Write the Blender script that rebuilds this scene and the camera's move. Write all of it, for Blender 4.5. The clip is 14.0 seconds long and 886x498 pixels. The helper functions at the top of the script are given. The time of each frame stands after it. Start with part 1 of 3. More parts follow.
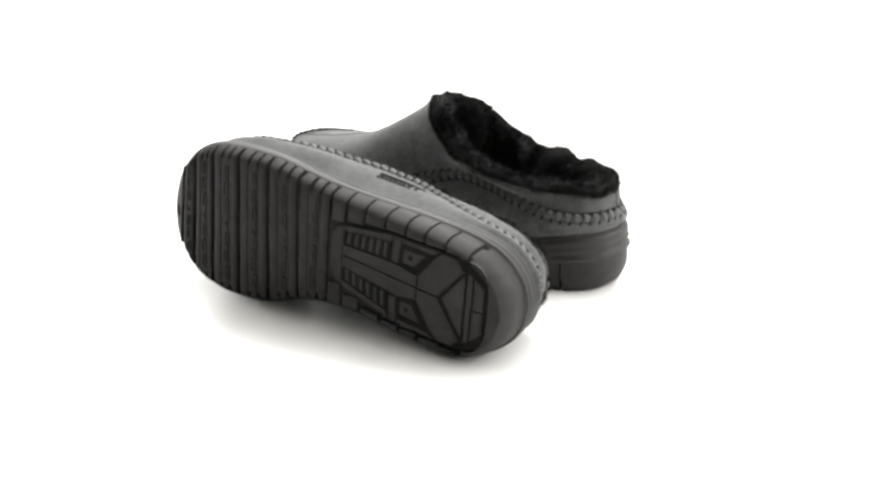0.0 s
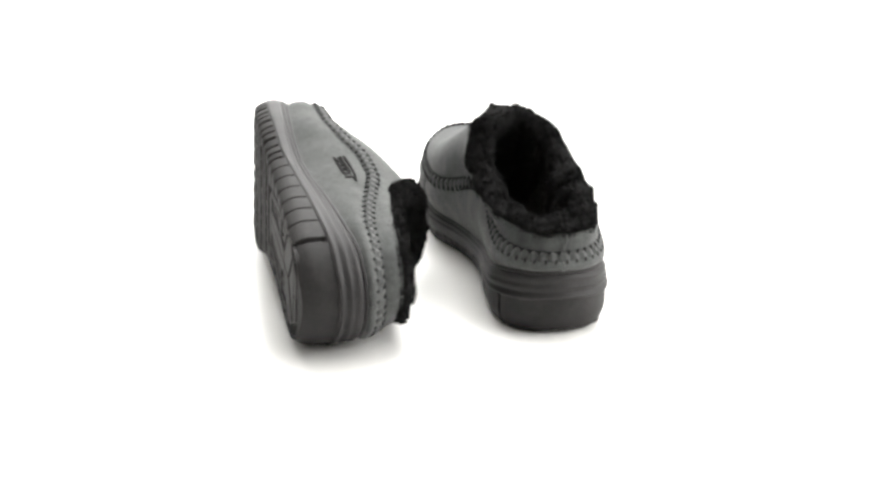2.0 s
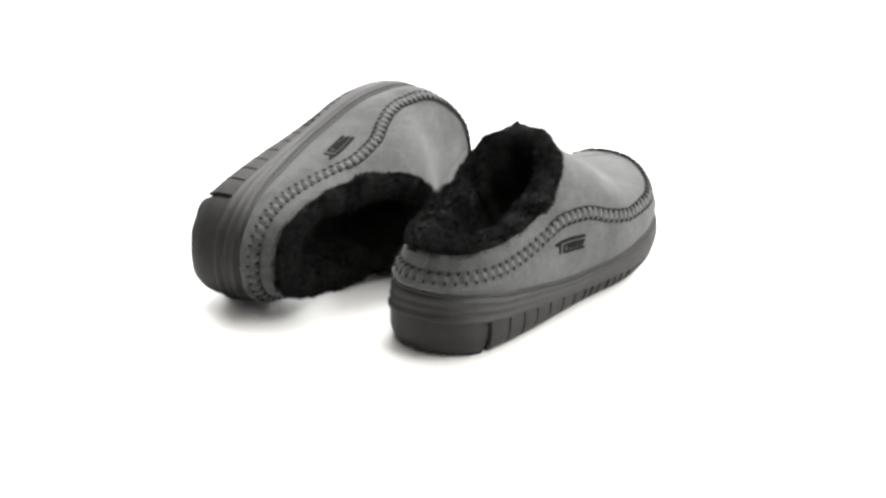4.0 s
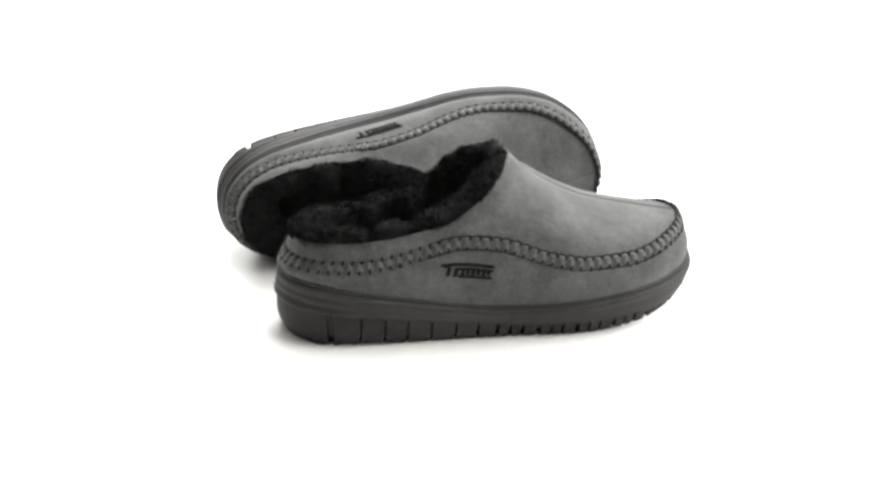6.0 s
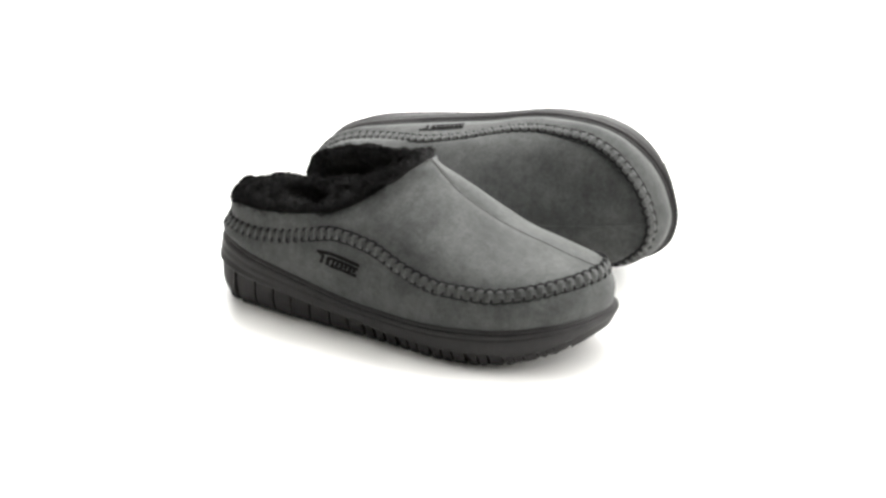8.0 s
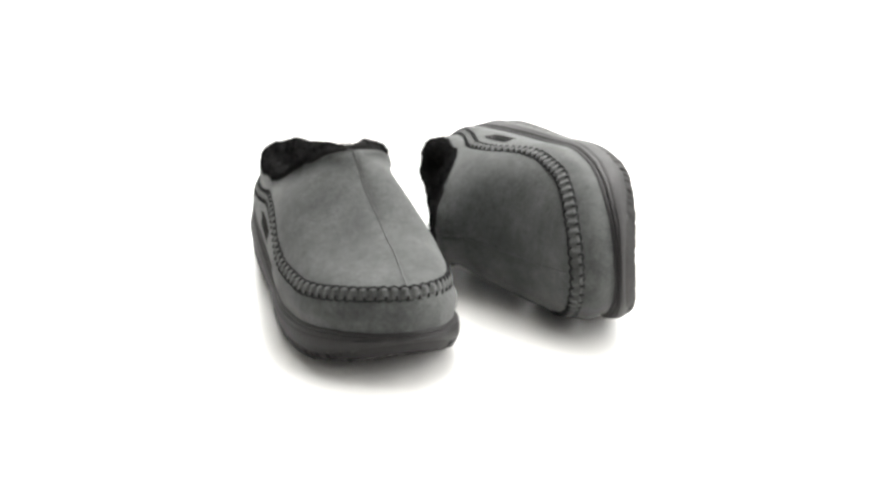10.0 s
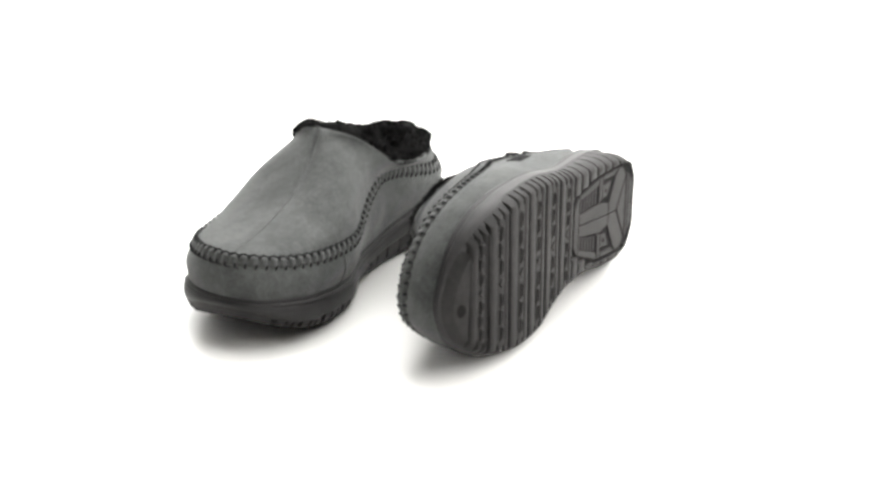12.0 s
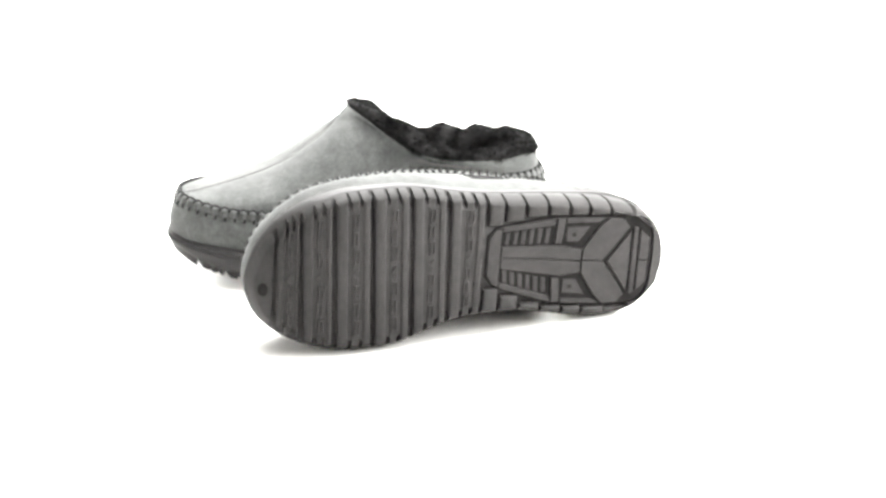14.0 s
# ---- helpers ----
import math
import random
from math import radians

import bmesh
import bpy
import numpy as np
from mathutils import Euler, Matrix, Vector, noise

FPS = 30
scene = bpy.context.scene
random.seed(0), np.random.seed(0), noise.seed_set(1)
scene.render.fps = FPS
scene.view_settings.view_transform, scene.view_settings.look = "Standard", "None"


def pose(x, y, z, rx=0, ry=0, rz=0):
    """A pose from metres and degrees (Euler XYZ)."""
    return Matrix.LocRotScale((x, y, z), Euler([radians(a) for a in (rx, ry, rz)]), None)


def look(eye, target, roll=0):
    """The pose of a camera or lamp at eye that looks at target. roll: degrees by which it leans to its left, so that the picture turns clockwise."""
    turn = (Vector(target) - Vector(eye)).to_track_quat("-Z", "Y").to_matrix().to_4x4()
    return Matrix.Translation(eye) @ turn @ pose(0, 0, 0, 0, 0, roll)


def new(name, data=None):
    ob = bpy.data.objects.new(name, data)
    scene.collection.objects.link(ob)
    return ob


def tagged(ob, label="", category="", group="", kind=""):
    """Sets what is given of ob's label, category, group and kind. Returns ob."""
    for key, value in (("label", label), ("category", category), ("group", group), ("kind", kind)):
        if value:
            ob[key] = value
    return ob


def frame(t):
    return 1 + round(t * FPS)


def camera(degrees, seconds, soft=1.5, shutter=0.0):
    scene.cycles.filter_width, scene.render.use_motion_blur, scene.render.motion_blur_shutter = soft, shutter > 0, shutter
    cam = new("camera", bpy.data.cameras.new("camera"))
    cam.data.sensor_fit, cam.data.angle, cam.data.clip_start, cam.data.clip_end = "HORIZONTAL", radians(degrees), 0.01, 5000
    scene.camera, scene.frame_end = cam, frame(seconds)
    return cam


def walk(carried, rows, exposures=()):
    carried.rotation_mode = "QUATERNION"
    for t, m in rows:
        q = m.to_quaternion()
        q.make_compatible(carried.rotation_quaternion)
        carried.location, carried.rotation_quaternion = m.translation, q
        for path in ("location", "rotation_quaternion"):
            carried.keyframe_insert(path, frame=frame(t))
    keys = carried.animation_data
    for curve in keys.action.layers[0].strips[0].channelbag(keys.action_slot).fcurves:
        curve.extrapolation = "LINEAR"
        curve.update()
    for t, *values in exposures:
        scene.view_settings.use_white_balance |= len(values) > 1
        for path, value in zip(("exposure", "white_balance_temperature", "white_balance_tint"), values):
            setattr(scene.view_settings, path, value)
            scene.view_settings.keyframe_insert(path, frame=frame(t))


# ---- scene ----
# Two fleece-lined clogs turn on the spot in a white studio; the camera stands still.
cam = camera(26.0, 14.0, soft=2.9)
STILL = pose(0.0, -1.3291, 0.5309, 69.074, -0.644, -0.281)
walk(cam, [(0.0, STILL), (14.0, STILL)], exposures=[(0.0, 0.0), (13.7, 0.0), (13.85, 0.75), (14.0, 1.42)])

TURN_START, TURN_RATE = 57.04, -21.747          # degrees, degrees a second
RIGHT_REST = pose(0.0719, 0.0075, 0.0, 0, 0, -2.2)
LEFT_REST = pose(-0.1169, -0.0030, 0.0488, 0, 0, -1.1) @ pose(0, 0, 0, 4.3, 0, 0) @ pose(0, 0, 0, 0, 90.9, 0)

# ---- light ----
world = bpy.data.worlds.new("studio")
scene.world = world
world.use_nodes = True
world.node_tree.nodes["Background"].inputs[0].default_value = (1, 1, 1, 1)
world.node_tree.nodes["Background"].inputs[1].default_value = 0.20


def softbox(name, eye, target, size, watts, tint=(1, 1, 1)):
    lamp = bpy.data.lights.new(name, "AREA")
    lamp.shape, lamp.size, lamp.energy, lamp.color = "SQUARE", size, watts, tint
    ob = new(name, lamp)
    ob.matrix_world = look(eye, target)
    return ob


softbox("softbox_overhead", (0.5, 1.0, 2.5), (0, 0.05, 0), 3.8, 215, (1.0, 0.995, 0.98))
softbox("softbox_backdrop", (0.1, 1.45, 2.55), (0, 3.0, 0.9), 1.2, 200, (1.0, 0.995, 0.985))
softbox("softbox_side", (2.5, -0.45, 1.4), (0, 0, 0.05), 2.2, 125, (1.0, 0.99, 0.97))


# ---- materials ----
def material(name, rough=0.8, metal=0.0):
    m = bpy.data.materials.new(name)
    m.use_nodes = True
    nt = m.node_tree
    b = nt.nodes["Principled BSDF"]
    b.inputs["Roughness"].default_value = rough
    b.inputs["Metallic"].default_value = metal
    return m, nt, b


def noise_node(nt, scale, detail=4.0, rough=0.55):
    co = nt.nodes.new("ShaderNodeTexCoord")
    n = nt.nodes.new("ShaderNodeTexNoise")
    n.inputs["Scale"].default_value = scale
    n.inputs["Detail"].default_value = detail
    n.inputs["Roughness"].default_value = rough
    nt.links.new(co.outputs["Object"], n.inputs["Vector"])
    return n


def ramp_node(nt, source, lo, hi, a=0.3, b=0.7):
    r = nt.nodes.new("ShaderNodeValToRGB")
    r.color_ramp.elements[0].position, r.color_ramp.elements[0].color = a, (*lo, 1)
    r.color_ramp.elements[1].position, r.color_ramp.elements[1].color = b, (*hi, 1)
    nt.links.new(source.outputs[0], r.inputs[0])
    return r


def multiply(nt, a, b, amount=1.0):
    m = nt.nodes.new("ShaderNodeMix")
    m.data_type, m.blend_type = "RGBA", "MULTIPLY"
    m.inputs[0].default_value = amount
    nt.links.new(a.outputs[0], m.inputs[6])
    nt.links.new(b.outputs[0], m.inputs[7])
    return m


def bump(nt, b, source, strength, distance):
    n = nt.nodes.new("ShaderNodeBump")
    n.inputs["Strength"].default_value = strength
    n.inputs["Distance"].default_value = distance
    nt.links.new(source.outputs[0], n.inputs["Height"])
    nt.links.new(n.outputs[0], b.inputs["Normal"])


def surface(name, lo, hi, big, small, rough, strength, distance, sheen=0.0, spread=0.25, spec=0.35):
    m, nt, b = material(name, rough)
    broad = ramp_node(nt, noise_node(nt, big), lo, hi)
    patch = ramp_node(nt, noise_node(nt, big * 3.7, 5.0, 0.65), (1 - spread * 0.7,) * 3, (1 + spread * 0.25,) * 3, 0.32, 0.62)
    grain = ramp_node(nt, noise_node(nt, small, 3.0, 0.7), (1 - spread,) * 3, (1 + spread * 0.3,) * 3, 0.25, 0.75)
    mix = multiply(nt, broad, grain)
    worn = nt.nodes.new("ShaderNodeMix")
    worn.data_type, worn.blend_type = "RGBA", "MULTIPLY"
    worn.inputs[0].default_value = 1.0
    nt.links.new(mix.outputs[2], worn.inputs[6])
    nt.links.new(patch.outputs[0], worn.inputs[7])
    nt.links.new(worn.outputs[2], b.inputs["Base Color"])
    bump(nt, b, noise_node(nt, small * 1.3, 5.0, 0.7), strength, distance)
    if sheen:
        b.inputs["Sheen Weight"].default_value = sheen
        b.inputs["Sheen Roughness"].default_value = 0.6
    b.inputs["Specular IOR Level"].default_value = spec
    return m


NUBUCK = surface("grey_nubuck", (0.042, 0.0445, 0.0432), (0.074, 0.077, 0.0744), 34, 420, 0.9, 0.4, 0.0007, 0.12, 0.34, 0.25)
WELT = surface("grey_nubuck_welt", (0.030, 0.0315, 0.0308), (0.054, 0.0558, 0.054), 60, 500, 0.8, 0.4, 0.0006, 0.15)
RUBBER = surface("charcoal_rubber", (0.0108, 0.0100, 0.0103), (0.0172, 0.0158, 0.0161), 22, 300, 0.6, 0.2, 0.0003)
TREAD = surface("worn_tread_rubber", (0.0118, 0.0109, 0.0108), (0.0188, 0.0174, 0.0171), 30, 260, 0.66, 0.25, 0.0003, 0, 0.3, 0.28)
# the tread rubber again, with the shade of its recesses mixed into the colour
PIT_SHADE = surface("shaded_tread_rubber", (0.007, 0.0065, 0.0065), (0.012, 0.011, 0.011), 40, 260, 0.85, 0.2, 0.0003, 0, 0.25, 0.1)
THREAD = surface("black_thread", (0.006, 0.0065, 0.007), (0.014, 0.0145, 0.015), 200, 1500, 0.8, 0.3, 0.0002, 0, 0.25, 0.2)
FLEECE = surface("black_fleece", (0.0115, 0.0112, 0.0114), (0.0205, 0.020, 0.020), 70, 500, 0.95, 0.5, 0.001, 0.0, 0.25, 0.1)
STAMP = surface("dark_brown_embossing", (0.005, 0.0045, 0.0045), (0.010, 0.009, 0.009), 150, 900, 0.85, 0.3, 0.0003, 0, 0.25, 0.1)
# two greys for unseen walls, chosen by how much light they throw back
GREY = surface("grey_bounce_paint", (0.40, 0.40, 0.395), (0.44, 0.44, 0.435), 1.5, 60, 0.8, 0.02, 0.0003, 0, 0.02)
PALE = surface("pale_grey_bounce_paint", (0.76, 0.76, 0.75), (0.79, 0.79, 0.78), 1.5, 60, 0.8, 0.02, 0.0003, 0, 0.02)
FLOOR = surface("white_studio_floor", (0.73, 0.722, 0.702), (0.76, 0.752, 0.734), 1.5, 60, 0.28, 0.01, 0.0002, 0, 0.01, 0.5)
PAINT = surface("white_studio_paint", (0.80, 0.80, 0.79), (0.83, 0.83, 0.825), 1.5, 60, 0.55, 0.02, 0.0003, 0, 0.01)


# ---- mesh helpers ----
def smooth(ob):
    ob.data.polygons.foreach_set("use_smooth", [True] * len(ob.data.polygons))
    return ob


def solid(name, verts, faces, mat, parent=None, label="", flat=False, crisp=False):
    me = bpy.data.meshes.new(name)
    me.from_pydata([tuple(v) for v in verts], [], faces)
    me.validate()
    bm = bmesh.new()
    bm.from_mesh(me)
    bmesh.ops.remove_doubles(bm, verts=bm.verts, dist=1e-6)
    bmesh.ops.recalc_face_normals(bm, faces=bm.faces)
    if crisp:                                    # rounded over, but sharp where two faces meet steeply
        for e in bm.edges:
            e.smooth = len(e.link_faces) == 2 and e.calc_face_angle() < 0.75
    bm.to_mesh(me)
    bm.free()
    me.materials.append(mat)
    ob = new(name, me)
    if not flat:
        smooth(ob)
    if parent is not None:
        ob.parent = parent
    if label:
        tagged(ob, label)
    return ob


def shared(name, me, parent, m):
    ob = new(name, me)
    ob.parent = parent
    ob.matrix_basis = m
    return ob


def grid_faces(rows, cols, closed=True):
    out = []
    for r in range(rows - 1):
        for c in range(cols if closed else cols - 1):
            d = (c + 1) % cols
            out.append((r * cols + c, r * cols + d, (r + 1) * cols + d, (r + 1) * cols + c))
    return out


# ---- the studio ----
def plate(name, verts, faces, label, mat=None):
    ob = solid(name, verts, faces, mat or PAINT)
    return tagged(ob, label, name, kind="structure")


def build_studio():
    w, d, h, back = 3.2, 3.2, 3.0, 2.2
    plate("floor", [(-w, -d, 0), (w, -d, 0), (w, back, 0), (-w, back, 0), (-w, -d, -0.1), (w, -d, -0.1), (w, back, -0.1), (-w, back, -0.1)],
          [(0, 1, 2, 3), (4, 7, 6, 5), (0, 4, 5, 1), (1, 5, 6, 2), (2, 6, 7, 3), (3, 7, 4, 0)], "seamless white studio floor under the slippers", FLOOR)
    # curved sweep from floor to rear wall
    n, r, t = 14, 0.8, 0.08
    inner = [(back + r * math.sin(a), r - r * math.cos(a)) for a in (math.pi / 2 * i / n for i in range(n + 1))] + [(back + r, h)]
    outer = [(back + (r + t) * math.sin(a), r - (r + t) * math.cos(a)) for a in (math.pi / 2 * i / n for i in range(n + 1))] + [(back + r + t, h)]
    ring = inner + outer[::-1]
    k = len(ring)
    verts = [(x, y, z) for x in (-w, w) for y, z in ring]
    faces = [(i, (i + 1) % k, k + (i + 1) % k, k + i) for i in range(k)] + [tuple(range(k)), tuple(range(2 * k - 1, k - 1, -1))]
    ob = solid("backdrop", verts, faces, PAINT)
    tagged(ob, "white curved studio backdrop behind the slippers", "backdrop", kind="structure")

    def slab(name, a, b, label, mat=None):
        (x0, y0, z0), (x1, y1, z1) = a, b
        v = [(x, y, z) for z in (z0, z1) for x, y in ((x0, y0), (x1, y0), (x1, y1), (x0, y1))]
        plate(name, v, [(0, 3, 2, 1), (4, 5, 6, 7), (0, 1, 5, 4), (1, 2, 6, 5), (2, 3, 7, 6), (3, 0, 4, 7)], label, mat)
    # walls and ceiling are out of view, added to steer the bounced light
    slab("wall_west", (-w - 0.1, -d, -0.1), (-w, back + 0.9, h), "unseen pale grey wall added to bounce light from the left", PALE)
    slab("wall_east", (w, -d, -0.1), (w + 0.1, back + 0.9, h), "unseen white wall added to bounce light from the right")
    slab("wall_south", (-w - 0.1, -d - 0.1, -0.1), (w + 0.1, -d, h), "unseen grey wall added to limit bounced light from the front", GREY)
    slab("ceiling", (-w - 0.1, -d - 0.1, h), (w + 0.1, back + 0.9, h + 0.1), "unseen white ceiling added to bounce light from above")


build_studio()

# ---- the last of the clog: stations run from the heel's back round the outer side to the toe and home along the inner side ----
# along, outer half, inner half, seam height, stitch height, rim: along, half, height, ridge share
LAST = [
    (-134.3, 0, 0, 46, 55.8, -126, 0, 72.5, 0), (-131.6, 14, -15, 45.5, 55.7, -124, 11, 72.5, 0), (-123.6, 26.3, -27, 44.5, 55.5, -117.5, 21, 72.4, 0),
    (-108.5, 36.6, -37.2, 42.3, 55.3, -104, 29, 72.3, 0), (-89.6, 42.2, -41.3, 38, 55.5, -86, 35, 73, 0), (-64.7, 45.5, -39.9, 33.8, 59, -60, 39.5, 75.9, 0),
    (-39.8, 47.7, -36, 29.5, 65.5, -36, 40.5, 80, 0), (-14.9, 49.3, -33.5, 25, 70.8, -13, 39.5, 87.5, 0), (10, 51.3, -34.5, 22.5, 68.8, 7, 34, 100.5, 0.2),
    (38, 55, -40.4, 22, 59.3, 20, 25, 111.5, 0.45), (48, 56.6, -44.4, 22.2, 56.2, 26.5, 13.5, 116.3, 0.68),
    (56, 57.5, -47.7, 22.6, 54.4, 29.5, 0, 118, 0.85), (70, 58.3, -51.8, 23.4, 51.9, 45, 0, 102.5, 0.95), (100, 56.6, -54, 26, 51.5, 84, 0, 80.5, 1),
    (125, 50.5, -51.5, 29, 54, 115, 0, 72, 1), (142, 41, -46, 31.5, 57, 138, 0, 67, 1), (155, 28.5, -37.5, 33, 59.3, 152, 0, 64.8, 1),
    (164, 13.2, -26.8, 34, 61, 158, 0, 63.8, 1), (169, -8.6, -8.6, 35, 61.5, 161, 0, 63.4, 1)]
# the welt dips earlier along the inner side: place along the shoe and height
INNER_WELT = ((-110, 55.6), (-90, 57), (-65, 62.5), (-40, 68.5), (-17, 72), (0, 69), (17, 63.5), (38, 55.5), (54, 51.5), (70, 51), (100, 52.5), (125, 55), (142, 57.3))
HALF = 110                                   # stations a side
LOOP = 2 * HALF


def slopes(t, v):
    """Monotone slopes on a closed loop, so that nothing overshoots between stations."""
    n = len(t) - 1
    h = np.diff(t)
    d = np.diff(v) / h
    m = np.zeros(n + 1)
    for i in range(n):
        a, b = d[i - 1], d[i]
        if a * b > 0:
            w1, w2 = 2 * h[i] + h[i - 1], h[i] + 2 * h[i - 1]
            m[i] = (w1 + w2) / (w1 / a + w2 / b)
    m[n] = m[0]
    return m


def curve_at(t, v, q):
    m = slopes(t, v)
    i = np.clip(np.searchsorted(t, q, side="right") - 1, 0, len(t) - 2)
    h = t[i + 1] - t[i]
    s = (q - t[i]) / h
    return ((1 + 2 * s) * (1 - s) ** 2 * v[i] + s * (1 - s) ** 2 * h * m[i] + s * s * (3 - 2 * s) * v[i + 1] + s * s * (s - 1) * h * m[i + 1])


def sole_bottom(y):
    return np.interp(y, [-0.135, -0.126, -0.108, 0.075, 0.100, 0.120, 0.140, 0.155, 0.170], [0.0050, 0.0016, 0, 0, 0.0014, 0.0046, 0.0102, 0.0165, 0.0250])


def slot_top(y):
    """How far the side slots between the tread blocks climb up the sole."""
    return np.interp(y, [-0.105, -0.062, -0.030, 0.0, 0.025, 0.112, 0.122, 0.170], [0.0235, 0.0195, 0.0160, 0.0130, 0.0105, 0.0098, 0.0060, 0.0055])


def make_last():
    k = np.array(LAST, float)
    k[:, :8] /= 1000
    n = len(k)
    cols = {}
    seq = list(range(n)) + list(range(n - 2, -1, -1))
    side = np.array([1] * n + [-1] * (n - 1))
    x = np.array([k[i, 1] if s > 0 else k[i, 2] for i, s in zip(seq, side)])
    y = k[seq, 0]
    step = np.hypot(np.diff(x), np.diff(y))
    # both sides share one rhythm, so that opposite stations face each other
    rhythm = 0.5 * (step[: n - 1] + step[::-1][: n - 1])
    t = np.concatenate([[0], np.cumsum(np.concatenate([rhythm, rhythm[::-1]]))])
    q = np.linspace(0, t[-1], LOOP, endpoint=False)
    lean = np.interp(k[seq, 5], [-0.125, -0.06, 0.0, 0.03, 0.08, 0.12, 0.161], [0.003, -0.001, -0.004, -0.005, -0.010, -0.010, -0.006])
    rim_x = np.array([k[i, 6] * s * (0.85 if s > 0 and k[i, 0] > 0.03 else 1.0) for i, s in zip(seq, side)]) + lean
    inner = np.interp(y, [a / 1000 for a, _ in INNER_WELT], [b / 1000 for _, b in INNER_WELT])
    stitch = np.where((side < 0) & (y > -0.11) & (y < 0.142), inner, k[seq, 4])
    for name, v in (("x", x), ("y", y), ("seam", k[seq, 3]), ("stitch", stitch), ("rim_y", k[seq, 5]), ("rim_x", rim_x), ("rim_z", k[seq, 7]), ("ridge", k[seq, 8])):
        cols[name] = curve_at(t, v, q)
    p = np.stack([cols["x"], cols["y"]], 1)
    d = np.roll(p, -1, 0) - np.roll(p, 1, 0)
    nrm = np.stack([d[:, 1], -d[:, 0]], 1)
    nrm /= np.linalg.norm(nrm, axis=1)[:, None]
    if np.sum(nrm * (p - np.array([0, 0.02]))) < 0:
        nrm = -nrm
    cols["p"], cols["n"] = p, nrm
    return cols


SHAPE = make_last()
PX, NX = SHAPE["p"], SHAPE["n"]


def lift(xy, z):
    return np.column_stack([xy, np.broadcast_to(z, len(xy))])


# the soft upper swells over the waist of the inner side and draws in on the outer side
SWELL = np.exp(-((PX[:, 1] - 0.035) / 0.055) ** 2) * np.where(np.arange(LOOP) > HALF, 0.0075, 0.0030)
STITCH = lift(PX - NX * (0.0055 + 0.0035 * np.clip((PX[:, 1] - 0.11) / 0.04, 0, 1) - SWELL)[:, None], SHAPE["stitch"])
SEAM = lift(PX - NX * 0.0035, SHAPE["seam"])
RIM = np.stack([SHAPE["rim_x"], SHAPE["rim_y"], SHAPE["rim_z"]], 1)
NRM3 = lift(NX, 0.0)
LENGTHS = np.concatenate([[0], np.cumsum(np.linalg.norm(np.diff(np.vstack([STITCH, STITCH[:1]]), axis=0), axis=1))])


def lump(p, scale, amount):
    return amount * noise.noise(Vector(p) * scale)


def quarter_point(i, v):
    """On the lower side panel: v 0 at the sole, 1 at the stitched welt."""
    a, b = SEAM[i], STITCH[i]
    out = 0.0042 * math.sin(math.pi * min(1, v * 0.9 + 0.05)) * (0.6 + 0.4 * math.sin(math.pi * v))
    return a + (b - a) * v + NRM3[i] * out


def upper_point(i, v):
    """On the vamp and collar: v 0 at the welt, 1 at the rim or the middle ridge."""
    a, b = STITCH[i], RIM[i]
    w = SHAPE["ridge"][i]
    dz = b[2] - a[2]
    flat = np.array([a[0] - b[0], a[1] - b[1], 0.0])
    p1 = a + np.array([0, 0, 0.5 * dz * (1 - w) + w * ((0.48 if i > HALF else 0.35) * dz + 0.003)]) + NRM3[i] * (0.0035 + 0.0015 * w) * (1.0 if i > HALF else 0.3) * min(1.0, float(np.linalg.norm(flat)) / 0.035) - flat * 0.06 * w
    tent = 0.07 if i > HALF else 0.10
    p2 = b + flat * (0.50 if i > HALF else 0.28) * w + np.array([0, 0, -0.35 * dz * (1 - w) - tent * dz * w]) + NRM3[i] * 0.003 * (1 - w)
    u = 1 - v
    return u ** 3 * a + 3 * u * u * v * p1 + 3 * u * v * v * p2 + v ** 3 * b


# ---- parts of a clog; side is 1 for the right foot, -1 for its mirror image ----
def hand_side(verts, side):
    v = np.array(verts, float)
    v[:, 0] *= side
    return v


def edge_inset(h):
    """How far the rounded lower edge of the sole draws in, at a height over its walking face."""
    return 0.0046 * np.clip(1 - np.asarray(h) / 0.0120, 0, 1) ** 2


def midsole(side, thing):
    rows = 22
    verts = []
    y = PX[:, 1]
    heel = np.clip((-0.055 - y) / 0.06, 0, 1)
    zb, zs = sole_bottom(y) + 0.0045, SHAPE["seam"]
    for r in range(rows):
        f = r / (rows - 1)
        h = 0.0045 + (zs - zb) * f
        slot = slot_top(y)
        inset = edge_inset(h) + np.interp(y, [0.06, 0.12], [0.0030, 0.0018]) * np.clip((slot - h) / 0.0025, 0, 1) + 0.0035 * max(0, (f - 0.9) / 0.1) ** 2
        off = -inset + 0.0012 * math.sin(math.pi * f)
        off = off - 0.0013 * math.exp(-((f - 0.80) / 0.035) ** 2)
        off = off - heel * 0.0024 * (math.exp(-((f - 0.64) / 0.03) ** 2) + math.exp(-((f - 0.46) / 0.03) ** 2))
        off = off + heel * 0.0014 * (math.exp(-((f - 0.55) / 0.06) ** 2) + 0.35 * math.exp(-((f - 0.74) / 0.05) ** 2))
        verts.append(lift(PX, 0) + NRM3 * off[:, None] + np.array([0, 0, 1]) * (zb + (zs - zb) * f)[:, None])
    verts = np.vstack(verts)
    faces = grid_faces(rows, LOOP)
    last = (rows - 1) * LOOP
    for i in range(HALF):                       # bottom and top, station to opposite station
        a, b, c, d = i, (i + 1) % LOOP, (LOOP - i - 1) % LOOP, (LOOP - i) % LOOP
        for base in (0, last):
            f = []
            for q in (base + a, base + b, base + c, base + d):
                if q not in f:
                    f.append(q)
            if len(f) > 2:
                faces.append(tuple(f))
    return solid("midsole", hand_side(verts, side), faces, RUBBER, thing, "charcoal rubber midsole with moulded grooves")


